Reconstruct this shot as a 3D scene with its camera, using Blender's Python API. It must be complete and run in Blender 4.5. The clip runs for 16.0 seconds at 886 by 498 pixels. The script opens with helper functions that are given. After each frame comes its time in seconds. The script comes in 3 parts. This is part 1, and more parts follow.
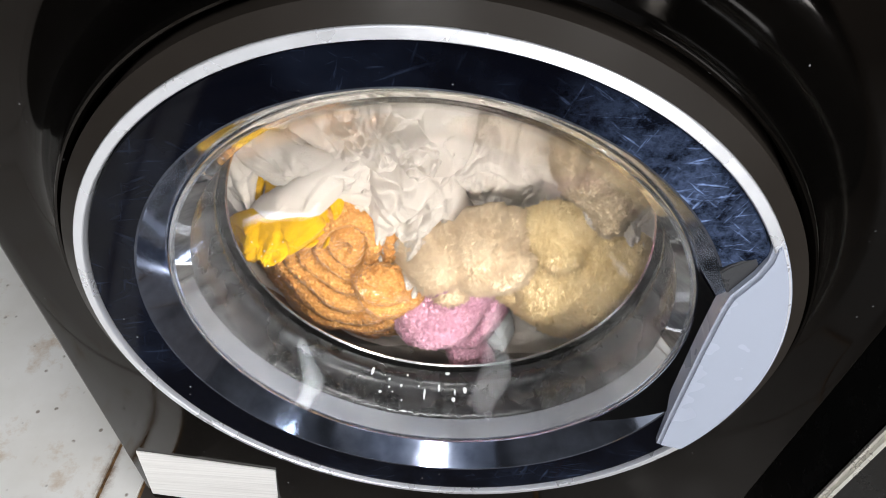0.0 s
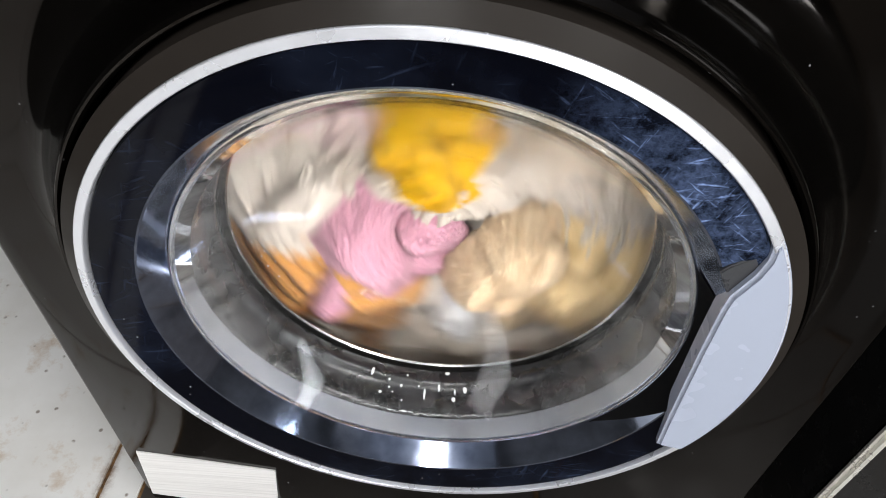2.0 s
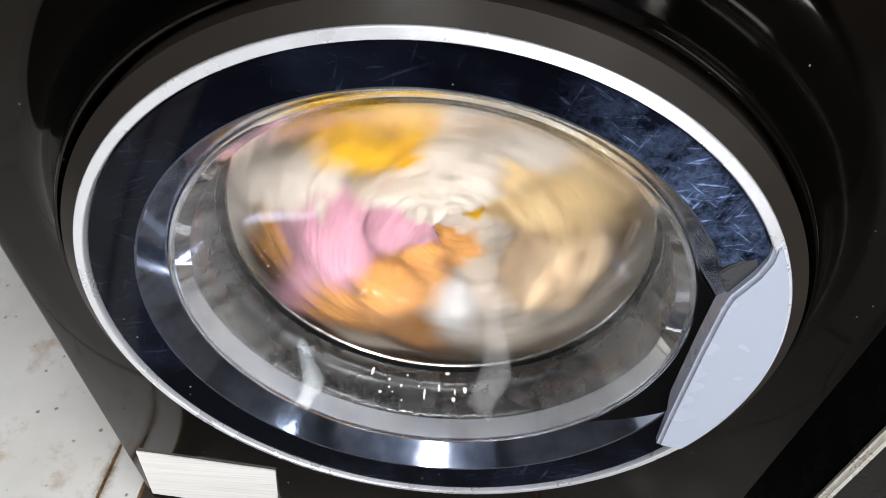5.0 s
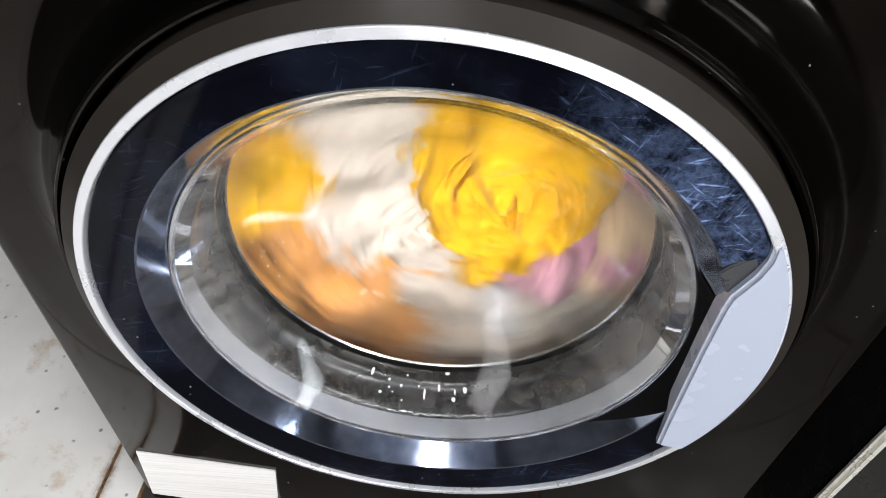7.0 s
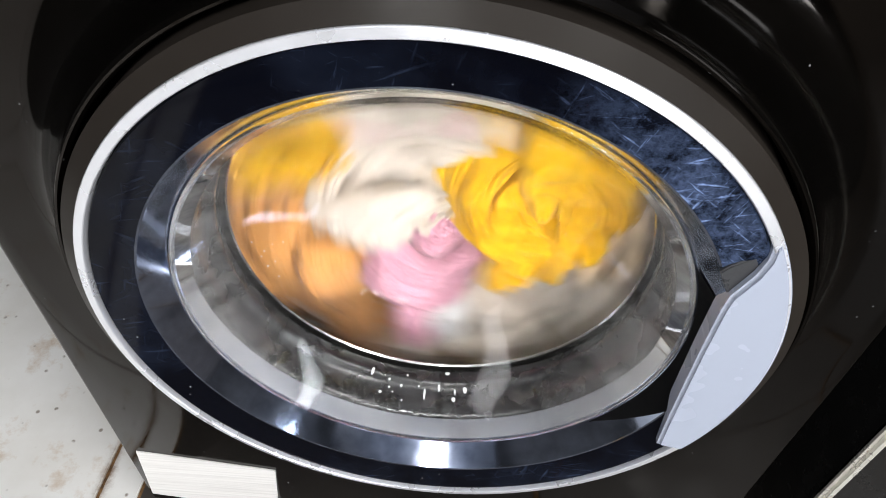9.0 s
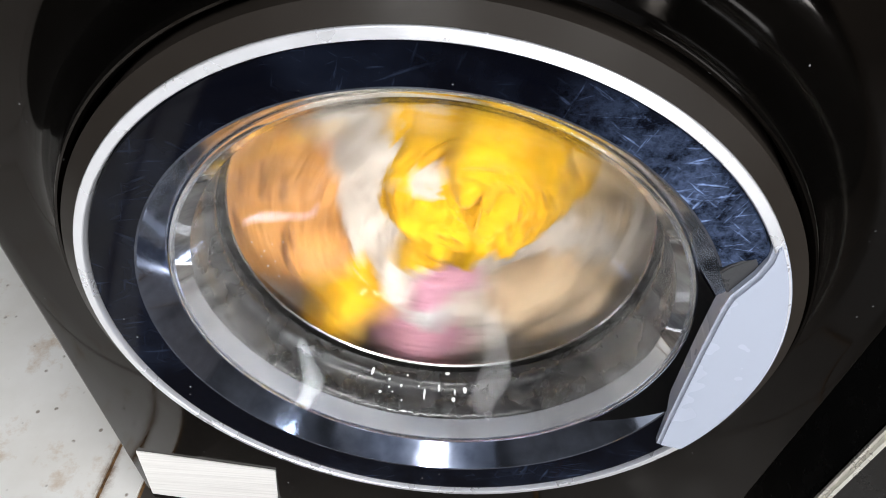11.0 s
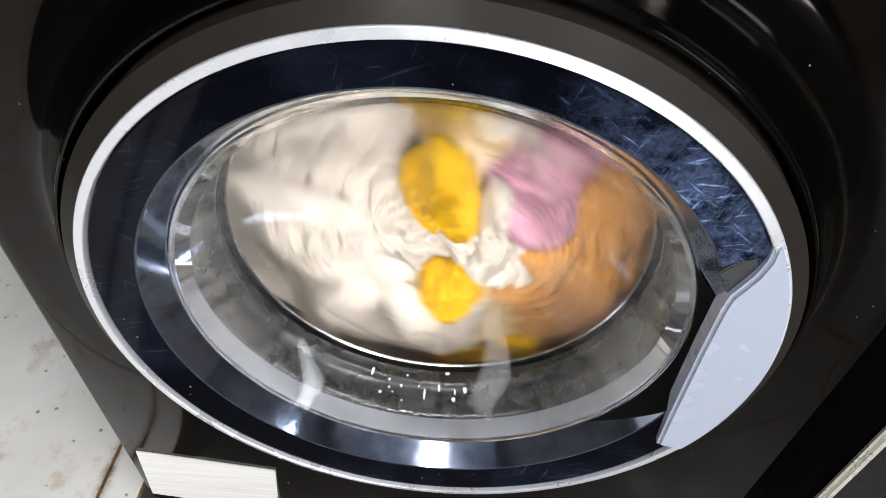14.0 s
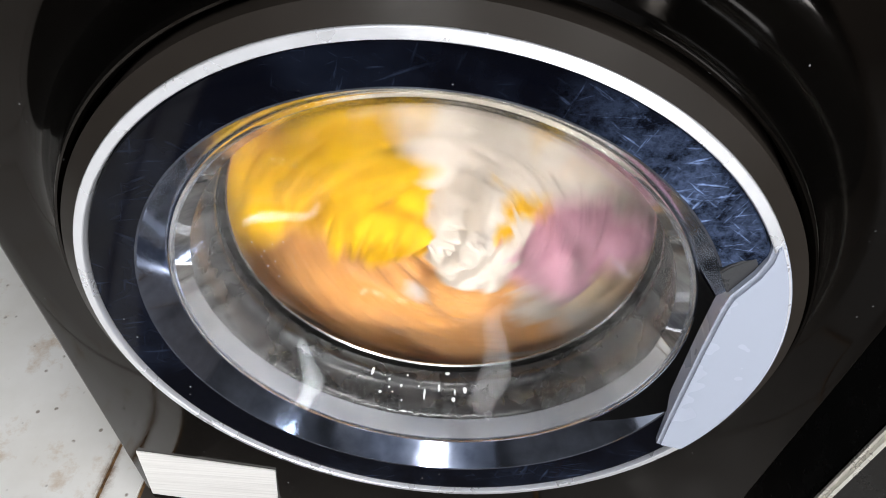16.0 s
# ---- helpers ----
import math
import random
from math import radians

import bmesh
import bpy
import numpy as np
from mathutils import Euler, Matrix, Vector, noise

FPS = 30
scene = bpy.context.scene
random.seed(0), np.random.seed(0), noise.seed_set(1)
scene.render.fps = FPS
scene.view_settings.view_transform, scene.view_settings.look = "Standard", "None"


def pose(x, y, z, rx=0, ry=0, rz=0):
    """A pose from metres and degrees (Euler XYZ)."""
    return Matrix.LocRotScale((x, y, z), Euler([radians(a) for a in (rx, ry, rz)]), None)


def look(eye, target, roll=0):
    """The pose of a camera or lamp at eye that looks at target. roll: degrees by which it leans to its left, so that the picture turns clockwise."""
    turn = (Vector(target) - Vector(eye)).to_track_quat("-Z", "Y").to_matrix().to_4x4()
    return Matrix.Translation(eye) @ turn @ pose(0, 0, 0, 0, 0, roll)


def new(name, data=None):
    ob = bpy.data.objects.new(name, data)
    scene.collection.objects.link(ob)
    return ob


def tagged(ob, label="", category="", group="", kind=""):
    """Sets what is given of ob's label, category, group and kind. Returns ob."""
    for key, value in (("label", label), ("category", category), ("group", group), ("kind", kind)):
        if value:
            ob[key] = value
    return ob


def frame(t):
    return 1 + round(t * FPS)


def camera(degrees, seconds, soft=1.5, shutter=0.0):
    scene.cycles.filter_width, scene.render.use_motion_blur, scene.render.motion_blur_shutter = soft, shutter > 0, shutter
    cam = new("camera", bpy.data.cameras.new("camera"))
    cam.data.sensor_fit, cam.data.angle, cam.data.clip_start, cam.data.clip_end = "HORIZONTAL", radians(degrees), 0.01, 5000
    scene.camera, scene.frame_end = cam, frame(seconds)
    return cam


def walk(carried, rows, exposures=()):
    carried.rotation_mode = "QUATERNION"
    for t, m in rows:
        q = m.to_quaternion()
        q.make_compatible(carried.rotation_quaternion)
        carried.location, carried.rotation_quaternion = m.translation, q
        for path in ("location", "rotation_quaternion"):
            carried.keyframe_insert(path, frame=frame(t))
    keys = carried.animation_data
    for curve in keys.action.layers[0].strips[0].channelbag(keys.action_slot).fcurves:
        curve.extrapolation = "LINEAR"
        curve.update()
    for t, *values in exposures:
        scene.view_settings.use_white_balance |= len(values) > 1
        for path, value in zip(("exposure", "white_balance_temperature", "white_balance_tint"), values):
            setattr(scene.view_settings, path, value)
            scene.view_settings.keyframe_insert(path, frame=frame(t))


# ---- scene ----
import itertools
from random import Random

cam = camera(66.18, 16.0, soft=1.0, shutter=0.75)

# ---- camera: hand-held phone resting still, looking down on the door ----
ZC = 0.45                     # height of the door's centre over the floor
EYE = pose(0.0201, -0.2421, 0.3312 + ZC, 44.19, -2.322, 5.117)
walk(cam, [(0.0, EYE), (16.0, EYE)], exposures=[(0.0, 0.02), (3.5, 0.04), (6.5, 0.19), (13.0, 0.19), (14.5, 0.12), (16.0, 0.12)])

# ---- light ----
world = bpy.data.worlds.new("room_air")
scene.world = world
world.use_nodes = True
world.node_tree.nodes["Background"].inputs[0].default_value = (0.75, 0.85, 1.0, 1)
world.node_tree.nodes["Background"].inputs[1].default_value = 0.03


def area_lamp(name, eye, target, sx, sy, watts, colour):
    data = bpy.data.lights.new(name, "AREA")
    data.shape, data.size, data.size_y = "RECTANGLE", sx, sy
    data.energy, data.color = watts, colour
    ob = new(name, data)
    ob.matrix_world = look(eye, target)
    return ob


area_lamp("ceiling_tube_light", (1.20, -0.95, 2.00), (0.0, 0.0, 0.45), 0.9, 0.16, 26, (1.0, 0.985, 0.965))
# added strip lamp low in front: brightens the load, glints in the bowl
area_lamp("low_window_light", (0.58, -2.22, 0.46), (0.0, 0.0, 0.45), 1.50, 0.10, 44, (1.0, 0.985, 0.96))
area_lamp("small_ceiling_light", (-0.30, -1.78, 2.36), (-0.05, 0.0, 0.40), 0.26, 0.20, 29, (1.0, 0.985, 0.96))
# added broad lamp, no real source: brightens the right half of the load
area_lamp("doorway_light", (-1.22, -2.26, 1.10), (0.0, 0.0, 0.45), 0.50, 1.9, 14, (0.97, 0.98, 1.0))
area_lamp("window_light", (1.66, -1.62, 0.90), (0.0, -0.1, 0.40), 0.22, 0.95, 11, (0.86, 0.93, 1.0))
area_lamp("side_window_light", (1.66, -0.10, 1.35), (0.0, -0.1, 0.9), 0.10, 1.3, 1.2, (0.88, 0.94, 1.0))


# ---- materials ----
def material(name):
    m = bpy.data.materials.new(name)
    m.use_nodes = True
    nt = m.node_tree
    return m, nt, nt.nodes["Principled BSDF"]


def node(nt, kind, **values):
    n = nt.nodes.new(kind)
    for k, v in values.items():
        n.inputs[k.replace("_", " ")].default_value = v
    return n


def ramp(nt, source, stops):
    r = nt.nodes.new("ShaderNodeValToRGB")
    el = r.color_ramp.elements
    while len(el) < len(stops):
        el.new(0.5)
    for e, (p, c) in zip(el, stops):
        e.position, e.color = p, c if len(c) == 4 else (*c, 1)
    nt.links.new(source, r.inputs[0])
    return r.outputs[0]


def grey(v):
    return (v, v, v)


def mixc(nt, fac, a, b, mode="MIX"):
    m = nt.nodes.new("ShaderNodeMix")
    m.data_type, m.blend_type = "RGBA", mode
    for sock, val in ((m.inputs[0], fac), (m.inputs[6], a), (m.inputs[7], b)):
        if isinstance(val, (int, float)):
            sock.default_value = val
        elif isinstance(val, tuple):
            sock.default_value = val if len(val) == 4 else (*val, 1)
        else:
            nt.links.new(val, sock)
    return m.outputs[2]


def coords(nt, scale=(1, 1, 1), turn=(0, 0, 0)):
    tc = nt.nodes.new("ShaderNodeTexCoord")
    rot = nt.nodes.new("ShaderNodeMapping")
    rot.inputs["Rotation"].default_value = turn
    mp = nt.nodes.new("ShaderNodeMapping")
    mp.inputs["Scale"].default_value = scale
    nt.links.new(tc.outputs["Object"], rot.inputs[0])
    nt.links.new(rot.outputs[0], mp.inputs[0])
    return mp.outputs[0]


def noise_tex(nt, vec, scale, detail=4, rough=0.6):
    n = node(nt, "ShaderNodeTexNoise", Scale=scale, Detail=detail, Roughness=rough)
    nt.links.new(vec, n.inputs["Vector"])
    return n.outputs["Fac"]


def bump(nt, bsdf, height, strength, dist):
    b = node(nt, "ShaderNodeBump", Strength=strength, Distance=dist)
    nt.links.new(height, b.inputs["Height"])
    nt.links.new(b.outputs[0], bsdf.inputs["Normal"])
    return b


def plain(name, colour, rough, metal=0.0, vary=0.15, scale=30, grain=400, relief=0.0004, coat=0.0, spec=0.5):
    """A surface with stains at two scales and a fine grain."""
    m, nt, b = material(name)
    v = coords(nt)
    big = noise_tex(nt, v, scale, 5)
    fine = noise_tex(nt, v, grain, 3)
    dark = tuple(c * (1 - vary) for c in colour)
    light = tuple(min(1, c * (1 + vary)) for c in colour)
    nt.links.new(ramp(nt, big, [(0.3, dark), (0.7, light)]), b.inputs["Base Color"])
    nt.links.new(ramp(nt, big, [(0.35, grey(rough * 0.8)), (0.7, grey(min(1, rough * 1.25)))]), b.inputs["Roughness"])
    b.inputs["Metallic"].default_value = metal
    b.inputs["Coat Weight"].default_value = coat
    b.inputs["Coat Roughness"].default_value = 0.05
    b.inputs["Specular IOR Level"].default_value = spec
    if relief:
        bump(nt, b, fine, 0.25, relief)
    return m


def scratched_gloss(name, colour, rough, haze, spot=None, spec=0.5, tint=(1, 1, 1)):
    """Dark glossy plastic with dust specks and patches of fine crossed scratches."""
    m, nt, b = material(name)
    v = coords(nt)
    patch = ramp(nt, noise_tex(nt, v, 9, 4), [(0.48, grey(0)), (0.68, grey(1))])
    b.inputs["Specular IOR Level"].default_value = spec
    b.inputs["Specular Tint"].default_value = (*tint, 1)
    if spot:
        # the wiped, worn stretch of the frame; its bluish reflected sheen is painted in
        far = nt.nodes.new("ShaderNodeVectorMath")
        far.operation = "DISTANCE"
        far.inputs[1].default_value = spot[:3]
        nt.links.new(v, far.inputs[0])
        worn_sheen = ramp(nt, far.outputs["Value"], [(spot[3] * 0.35, grey(1)), (spot[3], grey(0))])
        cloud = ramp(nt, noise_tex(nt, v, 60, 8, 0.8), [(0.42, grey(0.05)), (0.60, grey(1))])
        patch = mixc(nt, 1.0, mixc(nt, 0.9, patch, grey(0), "MIX"), mixc(nt, 1.0, worn_sheen, cloud, "MULTIPLY"), "LIGHTEN")
    lines = None
    for turn, sx in ((0.5, 26), (-0.6, 34), (1.3, 28), (0.1, 30)):
        w = noise_tex(nt, coords(nt, (sx, sx, 300), (0, turn, 0)), 1.0, 5, 0.6)
        one = ramp(nt, w, [(0.62, grey(0)), (0.72, grey(1))])
        lines = one if lines is None else mixc(nt, 1.0, lines, one, "LIGHTEN")
    marks = mixc(nt, 1.0, patch, lines, "MULTIPLY")
    vo = node(nt, "ShaderNodeTexVoronoi", Scale=130)
    nt.links.new(v, vo.inputs["Vector"])
    dust = ramp(nt, vo.outputs["Distance"], [(0.05, grey(1)), (0.1, grey(0))])
    dust = mixc(nt, 1.0, dust, ramp(nt, noise_tex(nt, v, 40, 2), [(0.6, grey(0)), (0.68, grey(1))]), "MULTIPLY")
    # haze colour also lies faintly between the scratches, as painted sheen
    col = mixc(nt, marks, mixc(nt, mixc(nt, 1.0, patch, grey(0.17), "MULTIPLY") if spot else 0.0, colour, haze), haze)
    col = mixc(nt, dust, col, (0.4, 0.4, 0.42))
    nt.links.new(col, b.inputs["Base Color"])
    nt.links.new(ramp(nt, patch, [(0, grey(rough)), (1, grey(rough + 0.12))]), b.inputs["Roughness"])
    return m


def cloth(name, colour, shade, kind="weave"):
    """Washed cloth: kind weave, terry (loops), fleece (pile) or fibre (single tufts that let light through)."""
    m, nt, b = material(name)
    v = coords(nt)
    big = noise_tex(nt, v, 22, 5)
    base = ramp(nt, big, [(0.3, shade), (0.65, colour)])
    b.inputs["Roughness"].default_value = 0.88
    b.inputs["Specular IOR Level"].default_value = 0.25
    b.inputs["Sheen Weight"].default_value = 0.25 if kind != "weave" else 0.1
    b.inputs["Sheen Roughness"].default_value = 0.5
    if kind == "fibre":
        through_light = node(nt, "ShaderNodeBsdfTranslucent")
        nt.links.new(base, through_light.inputs["Color"])
        mix = nt.nodes.new("ShaderNodeMixShader")
        mix.inputs[0].default_value = 0.5
        nt.links.new(b.outputs[0], mix.inputs[1])
        nt.links.new(through_light.outputs[0], mix.inputs[2])
        nt.links.new(mix.outputs[0], nt.nodes["Material Output"].inputs["Surface"])
    elif kind == "weave":
        fold = noise_tex(nt, coords(nt, (1, 1, 3.6), (0.3, 0.7, 0)), 30, 3, 0.5)
        wrinkle = noise_tex(nt, coords(nt, (3.2, 1, 1), (0.8, 0.2, 0.6)), 42, 3, 0.5)
        bump(nt, b, mixc(nt, 0.5, mixc(nt, 0.5, fold, wrinkle), noise_tex(nt, v, 900, 2)), 0.5, 0.0045)
    elif kind == "terry":
        vo = node(nt, "ShaderNodeTexVoronoi", Scale=270)
        nt.links.new(v, vo.inputs["Vector"])
        # gaps between the loops are shaded in the colour too
        base = mixc(nt, ramp(nt, vo.outputs["Distance"], [(0.2, grey(0)), (0.75, grey(0.55))]), base, shade)
        bump(nt, b, vo.outputs["Distance"], 0.9, -0.0030)
    else:
        pile = noise_tex(nt, coords(nt, (1, 1, 0.25), (0.2, 0.5, 0)), 190, 5, 0.7)
        # colour darkens in the hollows of the pile, painting their shade
        base = mixc(nt, ramp(nt, pile, [(0.36, grey(0.35)), (0.58, grey(0))]), base, shade)
        bump(nt, b, pile, 0.9, 0.009)
    nt.links.new(base, b.inputs["Base Color"])
    return m


M_PANEL = scratched_gloss("gloss_black_panel", (0.0008, 0.0007, 0.0006), 0.075, (0.003, 0.003, 0.003), spec=0.25, tint=(1.0, 0.86, 0.76))
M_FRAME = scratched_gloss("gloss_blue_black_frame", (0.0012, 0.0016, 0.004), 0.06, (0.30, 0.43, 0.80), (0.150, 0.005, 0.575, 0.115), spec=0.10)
M_BEVEL = plain("blue_black_mirror_bevel", (0.40, 0.46, 0.61), 0.085, metal=1.0, vary=0.3, scale=45, relief=0)
M_SILVER = plain("satin_silver", (0.84, 0.86, 0.92), 0.30, metal=0.62, vary=0.05, scale=20, grain=900, relief=0.0001)
M_SIDE = plain("dark_grey_bezel", (0.0185, 0.0155, 0.0132), 0.38, metal=0.0, vary=0.1, scale=14, relief=0, spec=0.12)
M_HANDLE = scratched_gloss("silver_plastic", (0.37, 0.41, 0.51), 0.26, (0.75, 0.78, 0.85))
M_RECESS = plain("grey_satin_plastic", (0.045, 0.047, 0.052), 0.34, vary=0.1)
M_RUBBER = plain("grey_rubber", (0.008, 0.0082, 0.0095), 0.28, vary=0.6, scale=40, grain=500, relief=0.0006)
M_HOLDER = plain("grey_wet_plastic", (0.12, 0.13, 0.15), 0.5, vary=0.3, scale=22)
M_STEEL = plain("stainless_steel", (0.62, 0.61, 0.6), 0.22, metal=1.0, vary=0.08, scale=30)
M_CASE = plain("dark_case_paint", (0.02, 0.02, 0.02), 0.5)


def brushed_paper():
    m, nt, b = material("brushed_white_label")
    fine = noise_tex(nt, coords(nt, (7, 7, 420), (0, 0.08, 0)), 1.0, 6, 0.7)
    nt.links.new(ramp(nt, fine, [(0.35, (0.70, 0.69, 0.68)), (0.55, (0.84, 0.83, 0.82)), (0.75, (0.9, 0.9, 0.89))]), b.inputs["Base Color"])
    b.inputs["Roughness"].default_value = 0.45
    bump(nt, b, fine, 0.2, 0.001)
    return m


M_GAPSHADE = plain("dull_black_gap_shade", (0.004, 0.004, 0.005), 0.55, spec=0.2)
M_LABEL = brushed_paper()
M_FOAM = plain("soap_foam", (0.66, 0.67, 0.68), 0.6, vary=0.05)
M_WALL = plain("dark_brown_wall", (0.029, 0.027, 0.026), 0.8, vary=0.08, scale=5)
# dark colour puts the shade on the unseen floor before the machine
M_SHADETILE = plain("shade_brown_floor_tile", (0.065, 0.056, 0.050), 0.4, vary=0.3, scale=9, grain=200, relief=0.001)
M_CEIL = plain("pale_ceiling", (0.50, 0.54, 0.62), 0.9, vary=0.06, scale=5)
M_CHROME = plain("chrome_trim", (0.86, 0.84, 0.78), 0.30, metal=0.55, vary=0.06)
M_BLACK = plain("black_lacquer", (0.008, 0.008, 0.008), 0.25)


def glass_material():
    """Clear glass with faint limescale blotches and dried streaks towards its rim."""
    m, nt, b = material("clear_glass")
    b.inputs["Base Color"].default_value = (0.985, 0.985, 0.98, 1)
    b.inputs["IOR"].default_value = 1.29
    b.inputs["Roughness"].default_value = 0.0
    v = coords(nt)
    far = nt.nodes.new("ShaderNodeVectorMath")
    far.operation = "DISTANCE"
    far.inputs[1].default_value = (0.0, 0.03, ZC)
    nt.links.new(v, far.inputs[0])
    rim = ramp(nt, far.outputs["Value"], [(0.126, grey(0)), (0.152, grey(1))])
    spots = ramp(nt, noise_tex(nt, v, 55, 6, 0.7), [(0.44, grey(0.0)), (0.78, grey(0.06))])
    streaks = ramp(nt, noise_tex(nt, coords(nt, (40, 9, 9), (0.3, 0.4, 0.2)), 5, 6, 0.7), [(0.50, grey(0)), (0.75, grey(0.05))])
    scale = mixc(nt, 1.0, mixc(nt, 1.0, spots, streaks, "LIGHTEN"), rim, "MULTIPLY")
    # whitish cloudy haze on both flanks, stronger outwards and at the rim
    sep = nt.nodes.new("ShaderNodeSeparateXYZ")
    nt.links.new(v, sep.inputs[0])
    side = nt.nodes.new("ShaderNodeMath")
    side.operation = "ABSOLUTE"
    nt.links.new(sep.outputs["X"], side.inputs[0])
    flank = ramp(nt, side.outputs[0], [(0.085, grey(0)), (0.140, grey(1))])
    flank_haze = ramp(nt, noise_tex(nt, coords(nt, (9, 9, 30), (0.2, 0, 0.3)), 3, 6, 0.7), [(0.32, grey(0.015)), (0.72, grey(0.11))])
    scale = mixc(nt, 1.0, scale, mixc(nt, 1.0, mixc(nt, 1.0, flank, flank_haze, "MULTIPLY"), rim, "MULTIPLY"), "LIGHTEN")
    clear = nt.nodes.new("ShaderNodeMath")
    clear.operation = "SUBTRACT"
    clear.inputs[0].default_value = 0.998
    nt.links.new(scale, clear.inputs[1])
    nt.links.new(clear.outputs[0], b.inputs["Transmission Weight"])
    return m


def tile_material():
    m, nt, b = material("stained_white_tile")
    v = coords(nt)
    base = ramp(nt, noise_tex(nt, v, 6, 6), [(0.3, (0.80, 0.785, 0.75)), (0.65, (0.92, 0.915, 0.90))])
    rust = ramp(nt, noise_tex(nt, v, 16, 7, 0.7), [(0.54, grey(0)), (0.73, grey(0.7))])
    base = mixc(nt, rust, base, (0.5, 0.33, 0.17))
    # rust that has crept from the joint beside the machine
    sep = nt.nodes.new("ShaderNodeSeparateXYZ")
    nt.links.new(v, sep.inputs[0])
    gap = nt.nodes.new("ShaderNodeMath")
    gap.operation = "ADD"
    gap.inputs[1].default_value = 0.3785
    nt.links.new(sep.outputs["X"], gap.inputs[0])
    away = nt.nodes.new("ShaderNodeMath")
    away.operation = "ABSOLUTE"
    nt.links.new(gap.outputs[0], away.inputs[0])
    rag = nt.nodes.new("ShaderNodeMath")
    rag.operation, rag.inputs[1].default_value = "MULTIPLY_ADD", 0.034
    nt.links.new(noise_tex(nt, v, 26, 8, 0.75), rag.inputs[0])
    nt.links.new(away.outputs[0], rag.inputs[2])
    creep = ramp(nt, rag.outputs[0], [(0.0175, grey(0.95)), (0.0205, grey(0.35)), (0.028, grey(0))])
    base = mixc(nt, creep, base, (0.20, 0.11, 0.045))
    vo = node(nt, "ShaderNodeTexVoronoi", Scale=42)
    nt.links.new(v, vo.inputs["Vector"])
    specks = ramp(nt, vo.outputs["Distance"], [(0.07, grey(0.8)), (0.13, grey(0))])
    specks = mixc(nt, 1.0, specks, ramp(nt, noise_tex(nt, v, 25, 2), [(0.5, grey(0)), (0.56, grey(1))]), "MULTIPLY")
    base = mixc(nt, specks, base, (0.17, 0.13, 0.09))
    nt.links.new(base, b.inputs["Base Color"])
    b.inputs["Roughness"].default_value = 0.45
    bump(nt, b, noise_tex(nt, v, 60, 4), 0.15, 0.002)
    return m


def grout_material():
    m, nt, b = material("rusty_grout")
    v = coords(nt)
    nt.links.new(ramp(nt, noise_tex(nt, v, 60, 6), [(0.3, (0.05, 0.03, 0.018)), (0.55, (0.24, 0.13, 0.05)), (0.8, (0.5, 0.4, 0.28))]), b.inputs["Base Color"])
    b.inputs["Roughness"].default_value = 0.9
    bump(nt, b, noise_tex(nt, v, 200, 4), 0.6, 0.003)
    return m


M_GLASS = glass_material()
M_TILE = tile_material()
M_GROUT = grout_material()


# ---- mesh helpers ----
def finish(name, bm, mat, parent=None, label="", sharp=35):
    me = bpy.data.meshes.new(name)
    bmesh.ops.recalc_face_normals(bm, faces=bm.faces)
    bm.to_mesh(me)
    bm.free()
    me.shade_smooth()
    me.set_sharp_from_angle(angle=radians(sharp))
    me.materials.append(mat)
    ob = new(name, me)
    if parent:
        ob.parent = parent
    if label:
        tagged(ob, label)
    return ob


part = finish


def lathe(profile, closed=True, segments=160, centre=(0, 0)):
    """Turns (radius, depth) points about the door's axis."""
    bm = bmesh.new()
    rings = []
    for r, y in profile:
        if r < 1e-6:
            rings.append([bm.verts.new((centre[0], y, ZC + centre[1]))])
        else:
            rings.append([bm.verts.new((centre[0] + r * math.cos(a), y, ZC + centre[1] + r * math.sin(a)))
                          for a in (2 * math.pi * k / segments for k in range(segments))])
    pairs = list(zip(rings, rings[1:])) + ([(rings[-1], rings[0])] if closed else [])
    for a, b in pairs:
        for k in range(segments):
            j = (k + 1) % segments
            if len(a) == 1 and len(b) > 1:
                bm.faces.new((a[0], b[k], b[j]))
            elif len(b) == 1 and len(a) > 1:
                bm.faces.new((a[k], b[0], a[j]))
            elif len(a) > 1:
                bm.faces.new((a[k], b[k], b[j], a[j]))
    return bm


def box(x0, x1, y0, y1, z0, z1, bevel=0.0):
    bm = bmesh.new()
    bmesh.ops.create_cube(bm, size=1.0)
    for v in bm.verts:
        v.co = Vector(((x0 + x1) / 2 + v.co.x * (x1 - x0), (y0 + y1) / 2 + v.co.y * (y1 - y0), (z0 + z1) / 2 + v.co.z * (z1 - z0)))
    if bevel:
        bmesh.ops.bevel(bm, geom=bm.edges[:], offset=bevel, segments=2, affect="EDGES")
    return bm


def slab(outline, y0, y1, bevel=0.0):
    """A plate with the outline (x, z) between two depths."""
    bm = bmesh.new()
    front = [bm.verts.new((x, y0, z)) for x, z in outline]
    back = [bm.verts.new((x, y1, z)) for x, z in outline]
    face = bm.faces.new(front)
    bm.faces.new(back[::-1])
    n = len(outline)
    for k in range(n):
        bm.faces.new((front[k], back[k], back[(k + 1) % n], front[(k + 1) % n]))
    bmesh.ops.recalc_face_normals(bm, faces=bm.faces)
    if bevel:
        bmesh.ops.bevel(bm, geom=[e for e in face.edges], offset=bevel, segments=3, affect="EDGES")
    return bm


